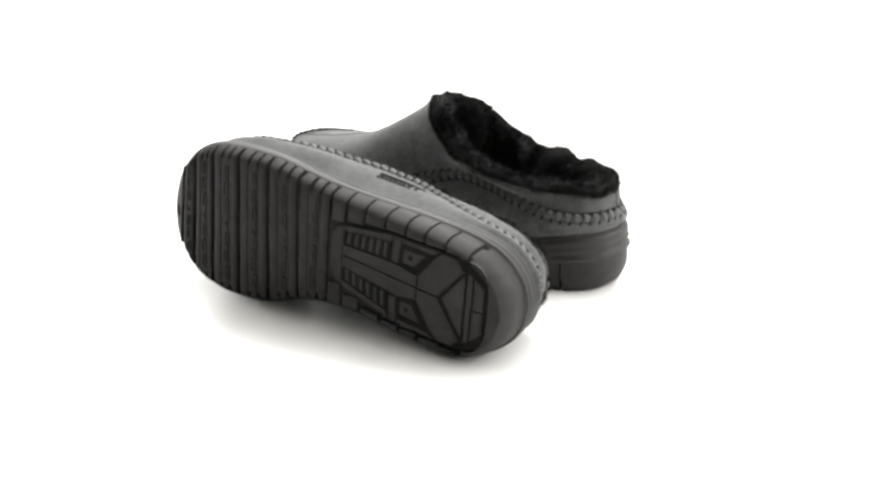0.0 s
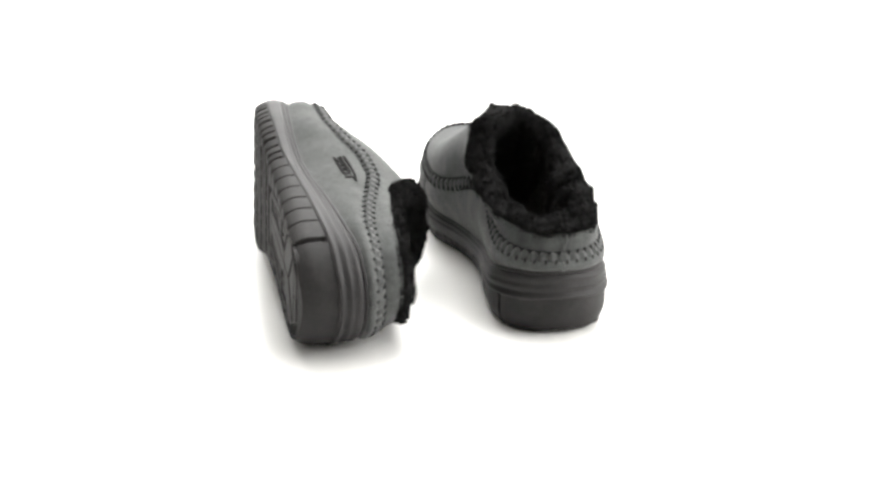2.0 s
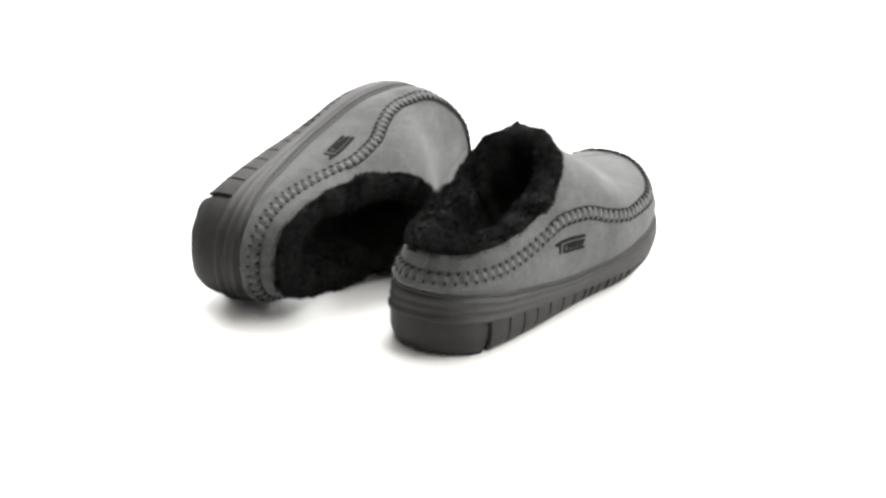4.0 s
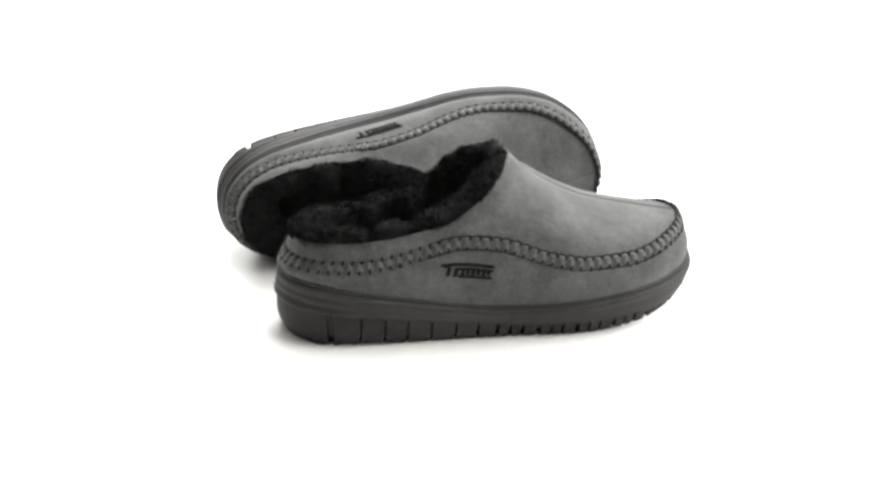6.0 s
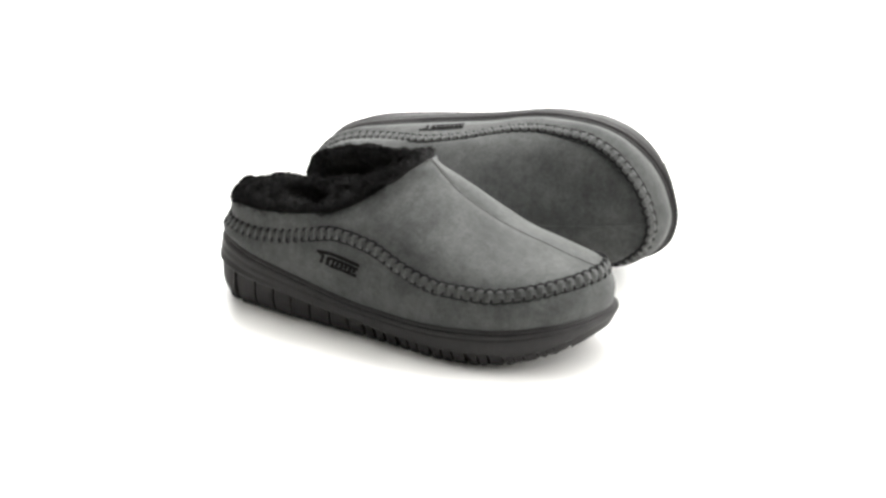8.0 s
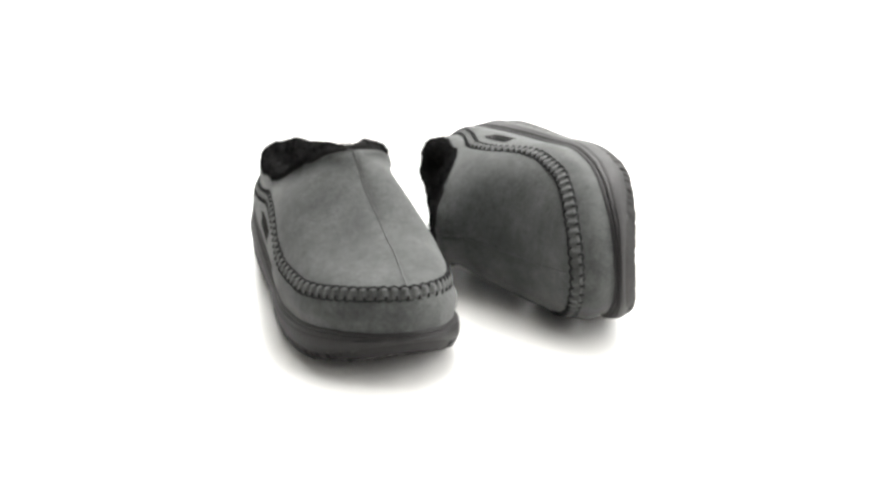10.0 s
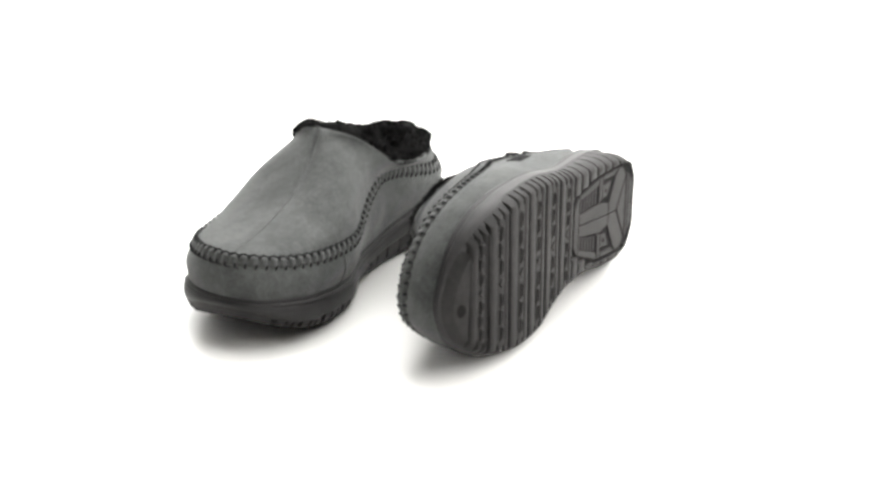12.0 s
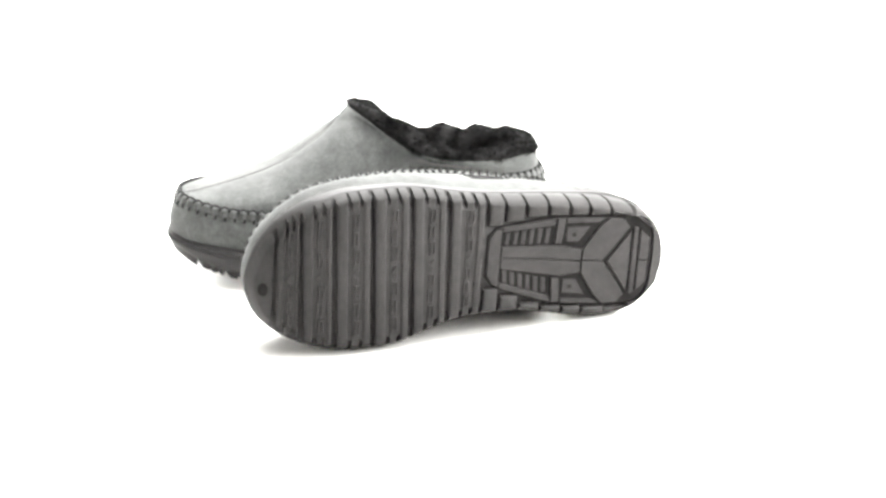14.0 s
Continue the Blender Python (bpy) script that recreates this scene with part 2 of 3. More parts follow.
def outline_at(y, inset=0.0):
    """Outer and inner edge of the sole at a place along it."""
    p = PX - NX * inset
    o = np.interp(y, p[: HALF + 1, 1], p[: HALF + 1, 0])
    back = np.concatenate([p[HALF:], p[:1]])
    i = np.interp(y, back[::-1, 1], back[::-1, 0])
    return o, i


RINGS = (0.0, 0.0005, 0.0014, 0.0028, 0.0045, 0.0065, 0.0085, 0.0105, 0.0125, 0.0145, 0.0165, 0.0185, 0.0205, 0.0225, 0.0245)
TOE = 0.1545                                 # where the toe tread begins


def lofted_block(name, rings, side, parent, mat):
    n = len(rings[0])
    verts = np.vstack(rings)
    faces = grid_faces(len(rings), n) + [tuple(range(n)), tuple(range((len(rings) - 1) * n, len(rings) * n))]
    return solid(name, hand_side(verts, side), faces, mat, parent, crisp=True)


def edge_block(name, y0, y1, side, parent, left=None, right=None, n=4, depth=0.0170, raised=0.0, slant=0.0, within=0.0):
    """A tread block that runs out over the rounded edge of the sole; left or right stops it inside."""
    rings = []
    for h in RINGS:
        if h > depth:
            continue
        shrink = {0.0: 0.0013, 0.0005: 0.0006, 0.0014: 0.0002}.get(h, 0.0)   # rounded over
        ys = np.linspace(y0 + shrink, y1 - shrink, n)
        inset = float(edge_inset(h)) - 0.0006 + shrink + within
        yo, yi = ys + 0.055 * slant, ys - 0.045 * slant
        o, i = outline_at(yo, inset)[0], outline_at(yi, inset)[1]
        o = o if right is None else np.full(n, right - shrink)
        i = i if left is None else np.full(n, left + shrink)
        xy = np.array([(a, b) for a, b in zip(o, yo)] + [(a, b) for a, b in zip(i[::-1], yi[::-1])])
        rings.append(np.column_stack([xy, sole_bottom(xy[:, 1]) + max(h, raised + h * 0.1)]))
    return lofted_block(name, rings, side, parent, mat=TREAD)


def end_block(name, ids, inside, side, parent, depth=0.0245):
    """A block that follows the outline round the toe or the heel."""
    rings = []
    for h in RINGS:
        if h > depth:
            continue
        xy = np.vstack([PX[ids] - NX[ids] * (float(edge_inset(h)) - 0.0006), np.array(inside).reshape(-1, 2)])
        if not len(inside):                     # a plane wall where the block ends
            xy[:, 1] = np.maximum(xy[:, 1], TOE)
            xy[[0, -1], 1] = TOE
        rings.append(np.column_stack([xy, sole_bottom(xy[:, 1]) + h]))
    n = len(ids)
    if len(inside):
        return lofted_block(name, rings, side, parent, TREAD)
    faces = grid_faces(len(rings), n)
    for base in (0, (len(rings) - 1) * n):      # rungs from one side to the other, so that the face curves with the toe
        faces += [(base + k, base + k + 1, base + n - 2 - k, base + n - 1 - k) for k in range(n // 2 - 1)]
    return solid(name, hand_side(np.vstack(rings), side), faces, TREAD, parent, crisp=True)


def slab_prism(name, path, depth, side, parent, mat, lip=0.0008, low=None, label=""):
    """A block under the sole: path is its closed outline, low its walking face, depth its height."""
    path = np.array(path, float)
    n = len(path)
    c = path.mean(0)
    v = path - c
    small = c + v * (1 - lip / np.maximum(np.abs(v).max(0), 0.002))
    z = sole_bottom(path[:, 1]) if low is None else np.full(n, low)
    verts = np.vstack([lift(small, 0), lift(path, 0), lift(path, 0)])
    verts[:n, 2], verts[n:2 * n, 2], verts[2 * n:, 2] = z, z + lip, z + depth
    faces = [(r * n + i, r * n + (i + 1) % n, (r + 1) * n + (i + 1) % n, (r + 1) * n + i) for r in range(2) for i in range(n)]
    faces += [tuple(range(n)), tuple(range(2 * n, 3 * n))]
    return solid(name, hand_side(verts, side), faces, mat, parent, label, flat=True)


def link_frame(name, path, side, parent, low):
    """A thin raised frame, open in the middle, on the walking face of a rib."""
    path = np.array(path, float)
    c = path.mean(0)
    rings = []
    for inset, z in ((0.0, 0.002), (0.0, 0.0002), (0.0003, 0.0), (0.0007, 0.0), (0.0009, 0.0002), (0.0009, 0.002)):
        rings.append(lift(path - np.sign(path - c) * inset, low + z))
    return solid(name, hand_side(np.vstack(rings), side), grid_faces(len(rings), len(path)), TREAD, parent, flat=True)


def badge_half(y):
    """Half width of the heel badge, which widens towards the heel."""
    return float(np.interp(y, [-0.085, -0.034, 0.005], [0.0330, 0.0315, 0.0205]))


def badge_mid(y):
    """Middle line of the badge, which follows the sole."""
    return float(np.interp(y, [-0.100, -0.034, 0.005], [0.0003, 0.0042, 0.0090]))


def treads(side, thing):
    sole = solid("outsole", hand_side(np.array([(x, y, sole_bottom(y) + z) for z in (0.0026, 0.0060) for x, y in PX - NX * 0.0105]), side),
                 grid_faces(2, LOOP) + [tuple(b + i for i in range(LOOP)) for b in (0, LOOP)], TREAD, thing, "dark grey rubber outsole with cross ribs and a heel badge")
    # forefoot: six groups of three ribs, deep grooves between the groups
    edges = [0.0088, 0.0356, 0.0620, 0.0890, 0.1150, 0.1365, TOE - 0.0015]
    slants = [0.0, 0.05, 0.06, 0.06, 0.05, 0.03, 0.0]
    for g, (a, b) in enumerate(zip(edges, edges[1:])):
        pitch = (b - a - 0.0032) / 3
        low, high = slants[g], slants[g + 1]
        edge_block("tread_pad", a + 0.0014, b - 0.0014, side, sole, n=7, depth=0.0050, raised=0.0008, slant=0.5 * (low + high), within=0.0045)
        for k in range(3):
            y0 = a + 0.0016 + k * pitch
            y1 = y0 + pitch - (0.0020 if k < 2 else 0.0)
            edge_block("tread_rib", y0, y1, side, sole, depth=0.0106 if b < 0.12 else 0.0068, raised=0.0005 if k == 1 else 0.0, slant=low + (high - low) * (k + 0.5) / 3)
            if k == 1:                          # little raised keys along the middle rib of each group
                o, i = outline_at(0.5 * (y0 + y1))
                count = 7                       # links of a moulded chain
                for q in range(count):
                    if q == 3:                  # a moulded V in the middle
                        xm, ym = i + (o - i) * 0.5, 0.5 * (y0 + y1)
                        for s in (1, -1):
                            path = [(xm, ym + 0.0022), (xm, ym + 0.0006), (xm + 0.0035 * s, ym - 0.0024), (xm + 0.0035 * s, ym - 0.0006)]
                            slab_prism("tread_key", path, 0.002, side, sole, TREAD, 0.0004, float(sole_bottom(ym)) - 0.0002)
                        continue
                    xa = i + (o - i) * (0.10 + 0.80 * (q + 0.08) / count)
                    xb = i + (o - i) * (0.10 + 0.80 * (q + 0.92) / count)
                    mid = 0.5 * (y0 + y1) + slants[g] * (0.5 * (xa + xb) - 0.005) + (0.0004 if q % 2 else -0.0004)
                    path = [(xb, mid - 0.0019), (xb, mid + 0.0019), (xa, mid + 0.0019), (xa, mid - 0.0019)]
                    link_frame("tread_key", path, side, sole, float(sole_bottom(mid)) - 0.0003)
    toe = [i for i in range(LOOP) if PX[i, 1] > TOE]
    end_block("toe_tread", toe, [], side, sole, 0.0086)
    oval = [(-0.0115 + 0.0045 * math.cos(a), 0.1600 + 0.0030 * math.sin(a)) for a in (2 * math.pi * k / 14 for k in range(14))]
    # an oval in the shaded rubber colour stands in for a dip
    slab_prism("toe_mark", oval, 0.002, side, sole, PIT_SHADE, 0.0003, sole_bottom(np.array(oval)[:, 1]) - 0.0004)
    # heel: short blocks along both edges, one block round the back
    cuts = [0.0080, -0.0050, -0.0205, -0.0375, -0.0540, -0.0695, -0.0860, -0.1045]
    for y1, y0 in zip(cuts, cuts[1:]):
        ym = 0.5 * (y0 + y1)
        tall = float(slot_top(ym)) + 0.0015
        half, mid = badge_half(ym) + 0.0012, badge_mid(ym)
        edge_block("heel_block", y0 + 0.0018, y1, side, sole, left=mid + half, depth=tall)
        edge_block("heel_block", y0 + (0.0018 if y0 > -0.08 else -0.0004), y1, side, sole, right=mid - half, depth=tall)
    y = cuts[-1]

    # a horseshoe: its inside follows the badge, flat at the back with round corners
    def bow(c):
        return math.copysign(abs(c) ** 0.5, c)
    bend, back = -0.0850, -0.1205                # where the badge begins to close, and its end

    def rear(grow):
        """The closing end of the badge, from the inner to the outer side."""
        return [(-(0.0330 + grow) * bow(math.cos(a)) + badge_mid(bend), bend - (bend - back + grow) * bow(math.sin(a))) for a in (math.pi * k / 14 for k in range(15))]
    arc = [p for p in rear(0.0011) if p[1] < y - 0.0003]
    arc = [(arc[0][0], y - 0.0003)] + arc + [(arc[-1][0], y - 0.0003)]
    heel = [i for i in range(HALF, LOOP) if PX[i, 1] < y - 0.0003] + [i for i in range(HALF) if PX[i, 1] < y - 0.0003]
    end_block("heel_horseshoe", heel, arc[::-1], side, sole)
    # badge: a recessed plate, its shade put into the colour, and its raised figure
    top = 0.0075
    ring = [(badge_mid(-0.034) + badge_half(-0.034), -0.034), (badge_mid(0) + badge_half(0.001), 0.001), (badge_mid(top) + 0.0150, top),
            (badge_mid(top) - 0.0150, top), (badge_mid(0) - badge_half(0.001), 0.001), (badge_mid(-0.034) - badge_half(-0.034), -0.034)] + rear(0.0)
    slab_prism("heel_badge", ring, 0.002, side, sole, PIT_SHADE, 0.0004, 0.0020)
    long = top - back

    def figure(name, pts, low=0.0006, mat=TREAD, lip=0.0006):
        path = []
        for u, v in pts:
            along = top - u * long
            path.append((v * (badge_half(along) - 0.0006) + badge_mid(along), along))
        slab_prism(name, path, 0.003, side, sole, mat, lip, low)
    figure("badge_bar", [(0.008, -0.68), (0.008, 0.68), (0.045, 0.96), (0.080, 0.98), (0.080, -0.98), (0.045, -0.96)])
    for s in (1, -1):                           # the centre plate is split by a hairline along the middle
        figure("badge_plate", [(0.083, 0.012 * s), (0.083, 0.36 * s), (0.44, 0.36 * s), (0.565, 0.27 * s), (0.565, 0.012 * s)])
        figure("badge_rail", [(0.083, 0.82 * s), (0.083, 0.985 * s), (0.40, 0.99 * s), (0.385, 0.82 * s)])
        figure("badge_strut", [(0.395, 0.40 * s), (0.405, 0.99 * s), (0.455, 0.99 * s), (0.440, 0.40 * s)])
        figure("badge_rail", [(0.46, 0.88 * s), (0.46, 0.99 * s), (0.70, 0.99 * s), (0.655, 0.88 * s)])
        figure("badge_tab", [(0.465, 0.44 * s), (0.465, 0.76 * s), (0.605, 0.78 * s), (0.545, 0.44 * s)], 0.0012)
        # dots coloured as shaded holes; nothing is cut into the tab
        figure("badge_dot", [(0.503, 0.56 * s), (0.503, 0.64 * s), (0.522, 0.64 * s), (0.522, 0.56 * s)], 0.0007, PIT_SHADE, 0.0002)
        figure("badge_spoke", [(0.572, 0.012 * s), (0.572, 0.28 * s), (0.665, 0.80 * s), (0.72, 0.985 * s), (0.81, 0.95 * s), (0.848, 0.76 * s), (0.70, 0.012 * s)])
        figure("badge_tail", [(0.918, 0.012 * s), (0.918, 0.70 * s), (0.978, 0.50 * s), (0.978, 0.012 * s)])
        for k in range(6):
            u = 0.100 + 0.047 * k
            figure("badge_rung", [(u, 0.40 * s), (u + 0.006, 0.76 * s), (u + 0.032, 0.76 * s), (u + 0.026, 0.40 * s)], 0.0013, TREAD, 0.0004)
    figure("badge_hub", [(0.725, 0.0), (0.862, 0.70), (0.862, -0.70)], 0.0009)
    figure("badge_bar", [(0.876, -0.78), (0.876, 0.78), (0.906, 0.74), (0.906, -0.74)])
    for s in (1, -1):                           # two lines of moulded marks too worn to read
        for k in range(5):
            u = 0.20 + 0.05 * k
            figure("badge_mark", [(u, 0.09 * s), (u, 0.15 * s), (u + 0.030, 0.15 * s), (u + 0.030, 0.09 * s)], 0.0005, TREAD, 0.0002)


def upper(side, thing):
    rows = 12
    verts = []
    for r in range(rows):
        v = r / (rows - 1)
        for i in range(LOOP):
            p = quarter_point(i, v)
            ruffle = max(0, (v - 0.72) / 0.28) ** 2
            p = p + NRM3[i] * (0.0007 * ruffle * math.sin(LENGTHS[i] * 2 * math.pi / 0.0068) + lump(p, 55, 0.0007) * math.sin(math.pi * v))
            verts.append(p)
    solid("quarter", hand_side(verts, side), grid_faces(rows, LOOP), NUBUCK, thing, "grey nubuck side panel")
    rows = 26
    verts = []
    skin = np.array([[upper_point(i, r / (rows - 1)) for i in range(LOOP)] for r in range(rows)])
    for _ in range(40):                         # relax the leather between welt and rim
        mid = skin[2:-1]
        relaxed = 0.5 * mid + 0.2 * (np.roll(mid, 1, 1) + np.roll(mid, -1, 1)) + 0.05 * (skin[1:-2] + skin[3:])
        skin[2:-1] = relaxed
    for r in range(rows):
        v = r / (rows - 1)
        for i in range(LOOP):
            p = skin[r, i].copy()
            soft = math.sin(math.pi * min(1, v)) ** 0.7
            p = p + NRM3[i] * lump(p, 26, 0.0008) * soft + np.array([0, 0, lump(p + 0.3, 34, 0.0009) * soft])
            gather = max(0, 1 - v / 0.16)
            p[2] += 0.0006 * gather * math.sin(LENGTHS[i] * 2 * math.pi / 0.0068)
            verts.append(p)
    for i in range(LOOP):                       # the rim turns in
        w = 1 - SHAPE["ridge"][i]
        inward = np.array([-RIM[i][0], -0.06 - RIM[i][1], 0]) if w > 0.05 else np.zeros(3)
        length = np.linalg.norm(inward) or 1
        verts.append(RIM[i] + inward / length * 0.0028 * w + np.array([0, 0, -0.0015 * w]))
    solid("vamp", hand_side(verts, side), grid_faces(rows + 1, LOOP), NUBUCK, thing, "soft grey nubuck vamp and collar with a sewn middle seam")


def tube(name, path, radius, mat, parent, side, sides=6, label=""):
    path = [Vector(p) for p in path]
    verts, faces = [], []
    n = len(path)
    for k, p in enumerate(path):
        d = (path[min(k + 1, n - 1)] - path[max(k - 1, 0)]).normalized()
        a = d.orthogonal().normalized() if abs(d.z) > 0.9 else d.cross(Vector((0, 0, 1))).normalized()
        b = d.cross(a)
        for s in range(sides):
            t = 2 * math.pi * s / sides
            verts.append(p + (a * math.cos(t) + b * math.sin(t)) * radius)
    faces = grid_faces(n, sides) + [tuple(range(sides)), tuple((n - 1) * sides + s for s in range(sides))]
    return solid(name, hand_side(verts, side), faces, mat, parent, label)


def seams(side, thing):
    ridge = [RIM[i] + np.array([0, 0, 0.0001]) for i in range(HALF) if SHAPE["ridge"][i] > 0.76]
    tube("middle_seam", ridge, 0.0005, WELT, thing, side)
    tube("heel_seam", [quarter_point(0, v) for v in np.linspace(0.1, 0.9, 6)] + [upper_point(0, v) + np.array([0, -0.0002, 0]) for v in np.linspace(0.1, 0.98, 6)], 0.0006, WELT, thing, side)
    k = int(np.argmin(np.abs(PX[HALF:, 1] - 0.085))) + HALF
    tube("side_seam", [quarter_point(k, v) for v in np.linspace(0.02, 0.98, 10)], 0.0006, WELT, thing, side)
    rows = []
    for f, off in ((-0.0012, 0.0), (-0.0009, 0.0010), (0.0004, 0.0016), (0.0016, 0.0010), (0.0018, -0.0005)):
        rows.append(SEAM + NRM3 * (0.0006 + off) + np.array([0, 0, f]))
    solid("welt_line", hand_side(np.vstack(rows), side), grid_faces(5, LOOP), RUBBER, thing, "raised rubber edge round the upper")


WELT_SIGN = 1 if Vector(STITCH[21] - STITCH[19]).cross(Vector((0, 0, 1))).dot(Vector(NRM3[20])) > 0 else -1


def across(i):
    """Frame of the welt at station i: along it, outwards, and up the side of the shoe."""
    along = STITCH[(i + 1) % LOOP] - STITCH[i - 1]
    along = Vector(along).normalized()
    up = Vector(upper_point(i, 0.06) - quarter_point(i, 0.90)).normalized()
    up = (up - along * up.dot(along)).normalized()
    out = up.cross(along) if WELT_SIGN < 0 else along.cross(up)
    return along, up, out


def station_at(length):
    length %= LENGTHS[-1]
    return int(np.searchsorted(LENGTHS, length, side="right") - 1) % LOOP


def stitched_welt(side, thing):
    fine = 3
    verts, across_n = [], 9
    total = LENGTHS[-1]
    count = LOOP * fine
    for k in range(count):
        s = total * k / count
        i = station_at(s)
        f = (s - LENGTHS[i]) / max(1e-9, LENGTHS[i + 1] - LENGTHS[i])
        c = STITCH[i] * (1 - f) + STITCH[(i + 1) % LOOP] * f
        along, up, out = across(i)
        pucker = 0.5 + 0.5 * math.sin(s * 2 * math.pi / 0.0068)
        jitter = 1 + 0.25 * noise.noise(Vector((s * 90, 3, 1)))
        for r in range(across_n):
            a = -1 + 2 * r / (across_n - 1)
            height = (0.0019 + 0.0014 * pucker * jitter) * (1 - a * a) ** 0.6 - 0.0006
            crease = -0.0006 * math.exp(-(a / 0.18) ** 2)
            verts.append(Vector(c) + up * (a * (0.0043 + 0.0004 * pucker)) + out * (height + crease))
    faces = []
    for k in range(count):
        for r in range(across_n - 1):
            d = (k + 1) % count
            faces.append((k * across_n + r, d * across_n + r, d * across_n + r + 1, k * across_n + r + 1))
    welt = solid("stitched_welt", hand_side([tuple(v) for v in verts], side), faces, WELT, thing, "gathered moccasin welt sewn with thick black thread")
    for rise, out_by, thick in ((0.0043, 0.0001, 0.0008), (-0.0046, 0.0001, 0.0006)):
        line = []
        for k in range(0, LOOP + 1):
            i = k % LOOP
            along, up, out = across(i)
            wave = 0.0004 * math.sin(LENGTHS[i] * 2 * math.pi / 0.0068)
            line.append(Vector(STITCH[i]) + up * (rise + wave * 2.0) + out * out_by)
        tube("seam_cord", line, thick, THREAD, welt, side, 5)
    # one short thread, shared by all stitches
    me = stitch_mesh()
    number = int(total / 0.0068)
    for k in range(number):
        s = total * (k + 0.5) / number
        i = station_at(s)
        f = (s - LENGTHS[i]) / max(1e-9, LENGTHS[i + 1] - LENGTHS[i])
        c = Vector(STITCH[i] * (1 - f) + STITCH[(i + 1) % LOOP] * f)
        along, up, out = across(i)
        for row, lean in ((1, 0.35), (-1, -0.1)):
            p = c + up * (0.0036 * row) + out * 0.0012 + along * (0.0012 * row)
            d = (up * row * 0.8 + along * lean - out * 0.35).normalized()
            z = (out - d * out.dot(d)).normalized()
            x = d.cross(z)
            m = Matrix((x, d, z)).transposed().to_4x4()
            m.translation = p
            if side < 0:
                flip = Matrix.Diagonal((-1, 1, 1, 1))
                m = flip @ m @ flip
            shared("stitch", me, welt, m)
    return welt


def stitch_mesh():
    if "stitch" in bpy.data.meshes:
        return bpy.data.meshes["stitch"]
    rings, verts = 5, []
    for k in range(rings):
        t = k / (rings - 1)
        r = 0.00088 * (0.45 + 0.55 * math.sin(math.pi * min(1, t + 0.15)))
        for s in range(6):
            a = 2 * math.pi * s / 6
            verts.append((r * math.cos(a), -0.0020 + 0.0040 * t, 0.8 * r * math.sin(a) + 0.0007 * math.sin(math.pi * t)))
    me = bpy.data.meshes.new("stitch")
    me.from_pydata(verts, [], grid_faces(rings, 6) + [tuple(range(5, -1, -1)), tuple(range((rings - 1) * 6, rings * 6))])
    me.materials.append(THREAD)
    me.polygons.foreach_set("use_smooth", [True] * len(me.polygons))
    return me


def emblem(side, thing):
    """Embossed maker's mark on the outer side: bars only."""
    def bar(y0, y1, v0, v1, name, parent, fall=0.0, slant=0.0):
        verts = []
        n = 5
        for lift_out in (-0.0004, 0.0006):
            for v in (v0, v1):
                for k in range(n):
                    y = y0 + (y1 - y0) * k / (n - 1) + slant * (v - v0)
                    w = v - fall * (y - y0)
                    lo = max(j for j in range(HALF) if PX[j, 1] <= y)
                    f = (y - PX[lo, 1]) / (PX[lo + 1, 1] - PX[lo, 1])
                    p = quarter_point(lo, w) * (1 - f) + quarter_point(lo + 1, w) * f
                    verts.append(p + NRM3[lo] * lift_out)
        faces = []
        for k in range(n - 1):
            faces += [(2 * n + k, 2 * n + k + 1, 3 * n + k + 1, 3 * n + k), (k, n + k, n + k + 1, k + 1),
                      (k, k + 1, 2 * n + k + 1, 2 * n + k), (n + k, 3 * n + k, 3 * n + k + 1, n + k + 1)]
        faces += [(0, 2 * n, 3 * n, n), (n - 1, 2 * n - 1, 4 * n - 1, 3 * n - 1)]
        return solid(name, hand_side(verts, side), faces, STAMP, parent, flat=True)
    root = bar(-0.0305, 0.0060, 0.690, 0.735, "emblem", thing, 1.2)
    tagged(root, "dark embossed emblem of bars")
    bar(-0.0205, 0.0052, 0.615, 0.650, "emblem_bar", root, 1.0)
    bar(-0.0280, -0.0245, 0.660, 0.705, "emblem_stem", root)
    bar(-0.0275, -0.0250, 0.530, 0.665, "emblem_stem", root, 0.0, 0.012)
    bar(-0.0225, -0.0195, 0.510, 0.640, "emblem_stem", root, 0.0, 0.010)
    for k in range(6):
        y = -0.0175 + 0.0036 * k
        bar(y, y + 0.0024, 0.525 + 0.012 * (k % 2), 0.612 - 0.004 * k, "emblem_letter_bar", root, 0.0, 0.012)
    bar(-0.0190, 0.0040, 0.490, 0.530, "emblem_foot", root, 0.6)


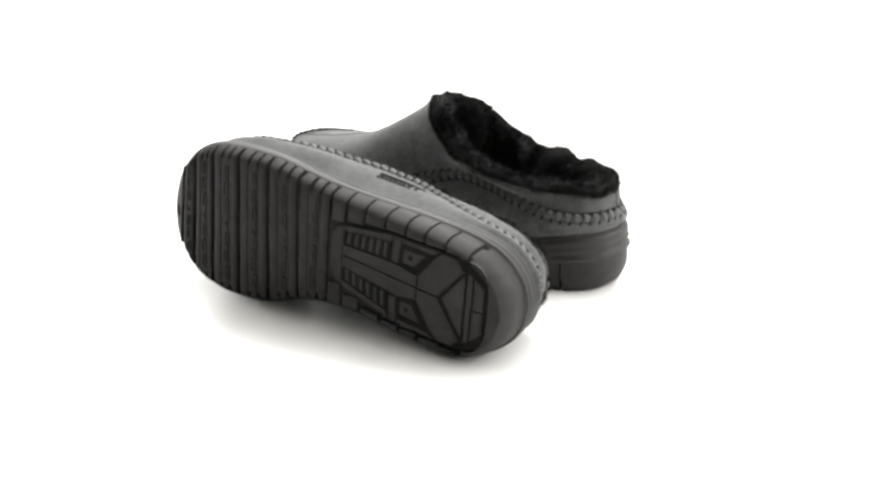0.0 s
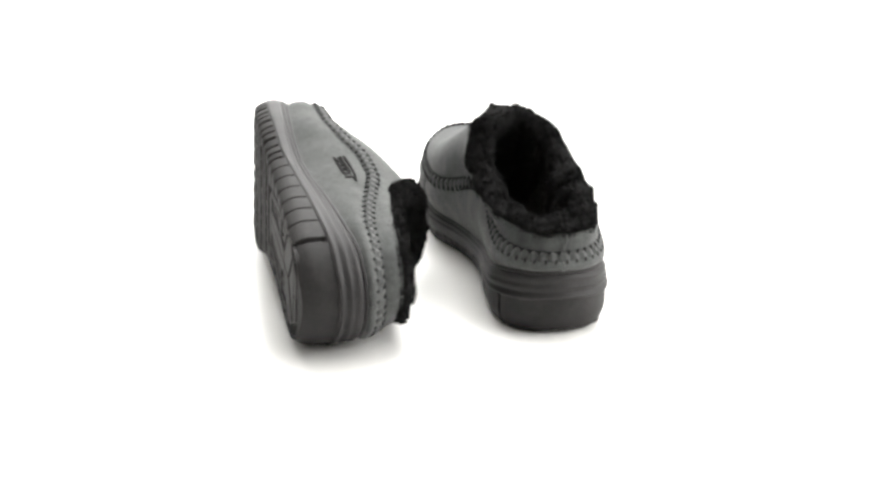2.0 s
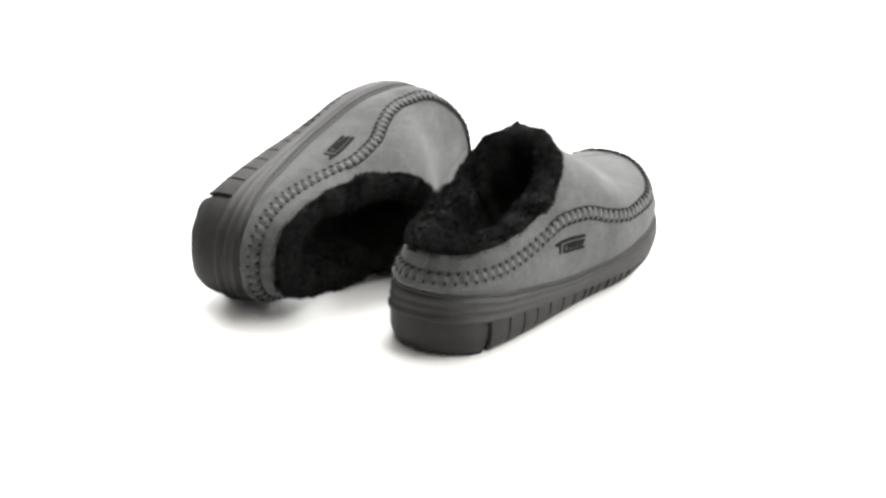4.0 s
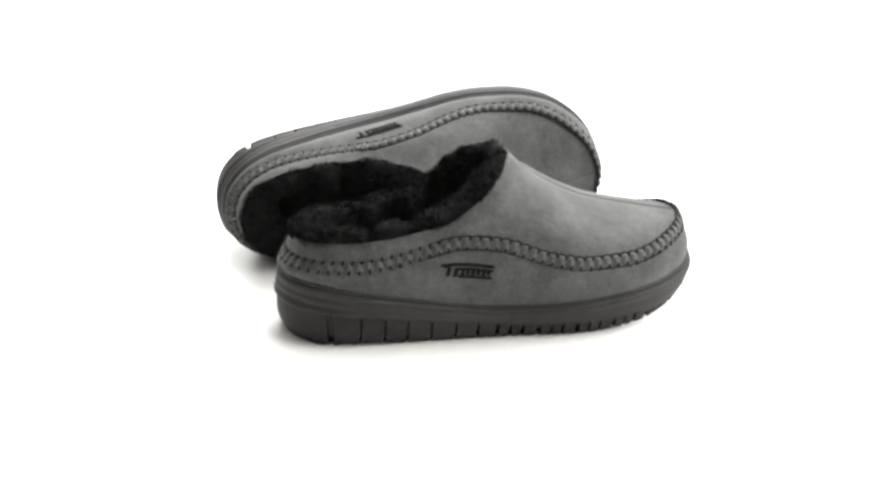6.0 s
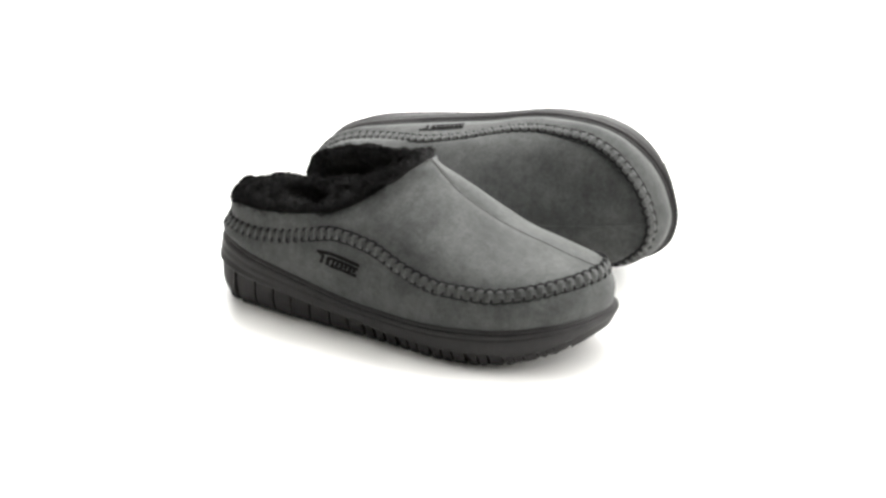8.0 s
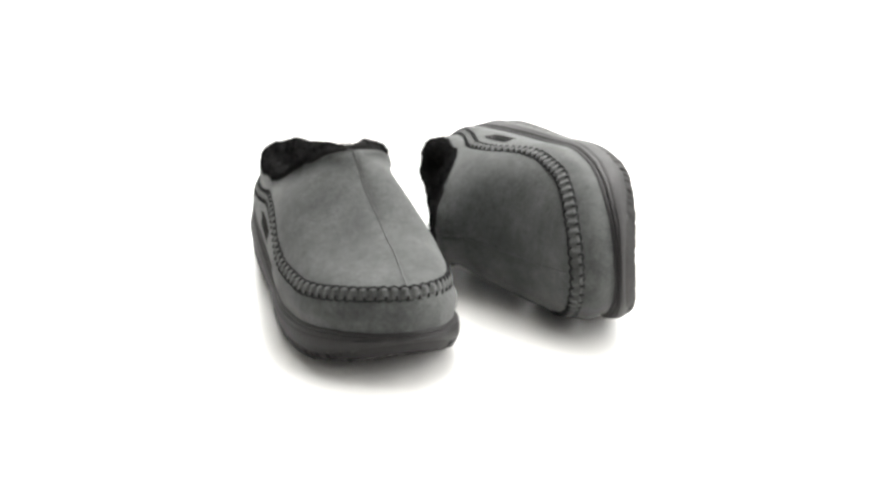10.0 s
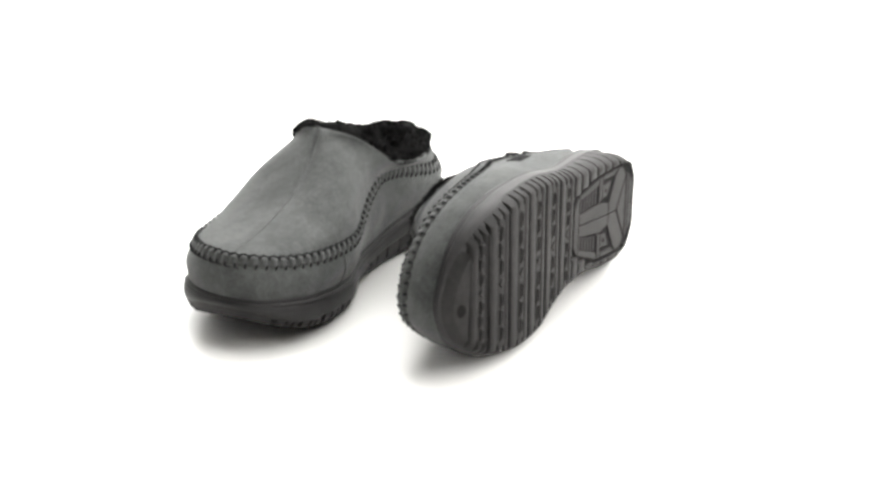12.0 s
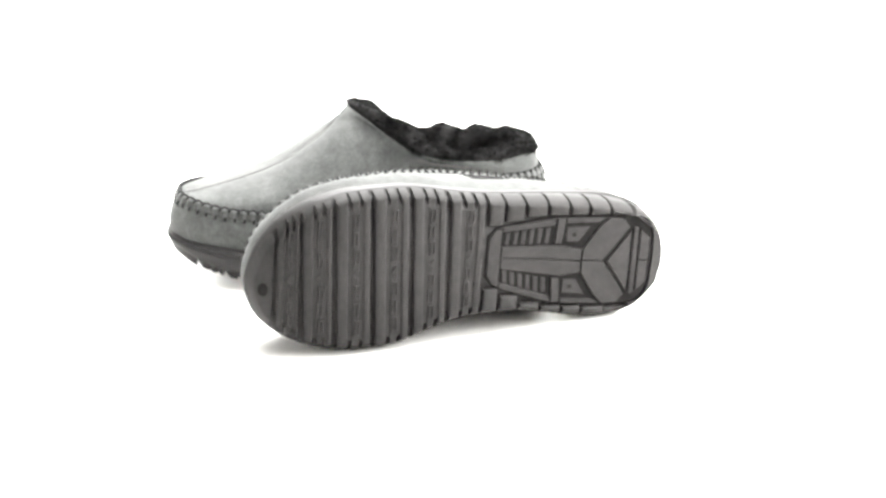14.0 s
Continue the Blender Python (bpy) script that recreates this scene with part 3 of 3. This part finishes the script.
def lining(side, thing):
    rim_ids = [i for i in range(LOOP) if SHAPE["ridge"][i] < 0.74]
    start = next(k for k in range(len(rim_ids)) if rim_ids[k] - rim_ids[k - 1] > 1)
    ids = rim_ids[start:] + rim_ids[:start]       # from the front of the inner side round the heel to the front again
    n = len(ids)
    rim = np.array([RIM[i] for i in ids])
    centre = np.array([0, -0.045, 0])
    inward = np.array([centre - r for r in rim])
    inward[:, 2] = 0
    front = np.clip((rim[:, 1] - 0.0) / 0.03, 0, 1)
    inward += np.stack([0 * front, -0.02 * front, 0 * front], 1)
    inward /= np.linalg.norm(inward, axis=1)[:, None]
    fat = np.interp(rim[:, 1], [-0.125, -0.06, 0.0, 0.02, 0.03], [1.8, 1.5, 1.2, 1.0, 0.9]) + 0.6 * np.array([noise.noise(Vector((r[0], r[1], r[2])) * 60) for r in rim])
    profile = [(0.0012, -0.0025), (0.0006, 0.0008), (0.0025, 0.0032), (0.0065, 0.0044), (0.0110, 0.0034), (0.0145, -0.001), (0.0165, -0.008), (0.0175, -0.016)]
    rows = [rim + inward * np.array([a * f for f in fat])[:, None] + np.array([0, 0, 1]) * np.array([b * f for f in fat])[:, None] for a, b in profile]
    wall = rows[-1]
    floor_z = 0.047 - 0.10 * np.clip(rim[:, 1] + 0.02, 0, 0.06)
    bed = wall.copy()
    bed[:, 0] *= 0.72
    bed[:, 1] = np.where(bed[:, 1] > -0.03, bed[:, 1] + (bed[:, 1] + 0.03) * 1.1, bed[:, 1] + 0.002)
    bed[:, 2] = floor_z
    for t in (0.35, 0.7, 1.0):
        rows.append(wall + (bed - wall) * t)
    inner = bed * np.array([0.45, 1, 1])
    inner[:, 1] = 0.015 + (inner[:, 1] - 0.015) * 0.7
    rows.append(inner)
    m = len(rows)
    verts = np.vstack(rows)
    for k in range(len(verts)):
        p = verts[k]
        amount = 0.0 if k < n else 0.0042
        verts[k] = p + np.array([lump(p, 62, amount), lump(p + 1.7, 62, amount), lump(p + 3.1, 62, amount)])
    verts = np.vstack([verts, [rows[-1].mean(0)]])
    faces = grid_faces(m, n) + [((m - 1) * n + k, (m - 1) * n + (k + 1) % n, m * n) for k in range(n)]
    solid("lining", hand_side(verts, side), faces, FLEECE, thing, "deep black fleece lining and footbed")
    # fleece: many fine curved tufts in loose clumps
    rng = random.Random(11)
    v, f = [], []
    grid = verts[: m * n].reshape(m, n, 3)
    for q in range(24000):
        if q < 18000:
            r = rng.uniform(0.0, 6.0)
        else:
            r = rng.uniform(5.0, 8.5)
        k = rng.uniform(0, n)
        if r < 1.3 and rim[int(k) % n, 1] > 0.012:   # nothing hangs over the front of the collar
            continue
        r0, k0 = int(r), int(k) % n
        fr, fk = r - r0, k - int(k)
        a, b, c, d = grid[r0, k0], grid[r0, (k0 + 1) % n], grid[r0 + 1, (k0 + 1) % n], grid[r0 + 1, k0]
        p = (a * (1 - fk) + b * fk) * (1 - fr) + (d * (1 - fk) + c * fk) * fr
        nor = Vector(np.cross(b - a, d - a))
        if nor.length < 1e-12:
            continue
        nor.normalize()
        core = Vector(rim[k0] + inward[k0] * 0.006 * fat[k0])
        if r < 6 and nor.dot(Vector(p) - core) < 0 or r >= 6 and nor.dot(Vector((0, 0.0, 0.09)) - Vector(p)) < 0:
            nor = -nor
        sway = noise.noise_vector(Vector(p) * 110)
        tip = (nor * 0.8 + sway * 0.9 + Vector((rng.uniform(-.35, .35), rng.uniform(-.35, .35), rng.uniform(-.35, .2)))).normalized()
        if r < 1.2:
            tip = (tip + Vector((0, 0, 0.8))).normalized()
        long = rng.uniform(0.0022, 0.0052) * (0.75 + 0.7 * max(0, noise.noise(Vector(p) * 60 + Vector((5, 5, 5)))))
        base = Vector(p)
        wide = tip.orthogonal().normalized()
        wide.rotate(Matrix.Rotation(rng.uniform(0, 6.28), 3, tip))
        wide *= rng.uniform(0.00018, 0.00036)
        bend = sway.cross(tip) * long * 0.5
        s = len(v)
        v += [base - wide, base + wide, base + tip * long * 0.55 + wide * 0.7 + bend * 0.4, base + tip * long * 0.55 - wide * 0.7 + bend * 0.4, base + tip * long + bend]
        f += [(s, s + 1, s + 2, s + 3), (s + 3, s + 2, s + 4)]
    me = bpy.data.meshes.new("fleece")
    me.from_pydata([(x * side, y, z) for x, y, z in v], [], f)
    me.materials.append(FLEECE)
    ob = new("fleece", me)
    ob.parent = thing
    tagged(ob, "shaggy black fleece pile round the opening", kind="stuff")


def build_slipper(side, rest, label):
    thing = tagged(new("slipper"), label, "slipper", "pair of slippers")
    thing.matrix_world = Matrix.Rotation(radians(TURN_START), 4, "Z") @ rest
    midsole(side, thing)
    upper(side, thing)
    seams(side, thing)
    lining(side, thing)
    emblem(side, thing)
    stitched_welt(side, thing)
    treads(side, thing)
    return thing


right = build_slipper(1, RIGHT_REST, "grey nubuck clog slipper with black fleece, standing upright")
left = build_slipper(-1, LEFT_REST, "grey nubuck clog slipper with black fleece, tipped on its side")


# ---- the turning ----
def motions():
    for thing, rest in ((right, RIGHT_REST), (left, LEFT_REST)):
        walk(thing, [(k * 0.2, Matrix.Rotation(radians(TURN_START + TURN_RATE * k * 0.2), 4, "Z") @ rest) for k in range(71)])


motions()
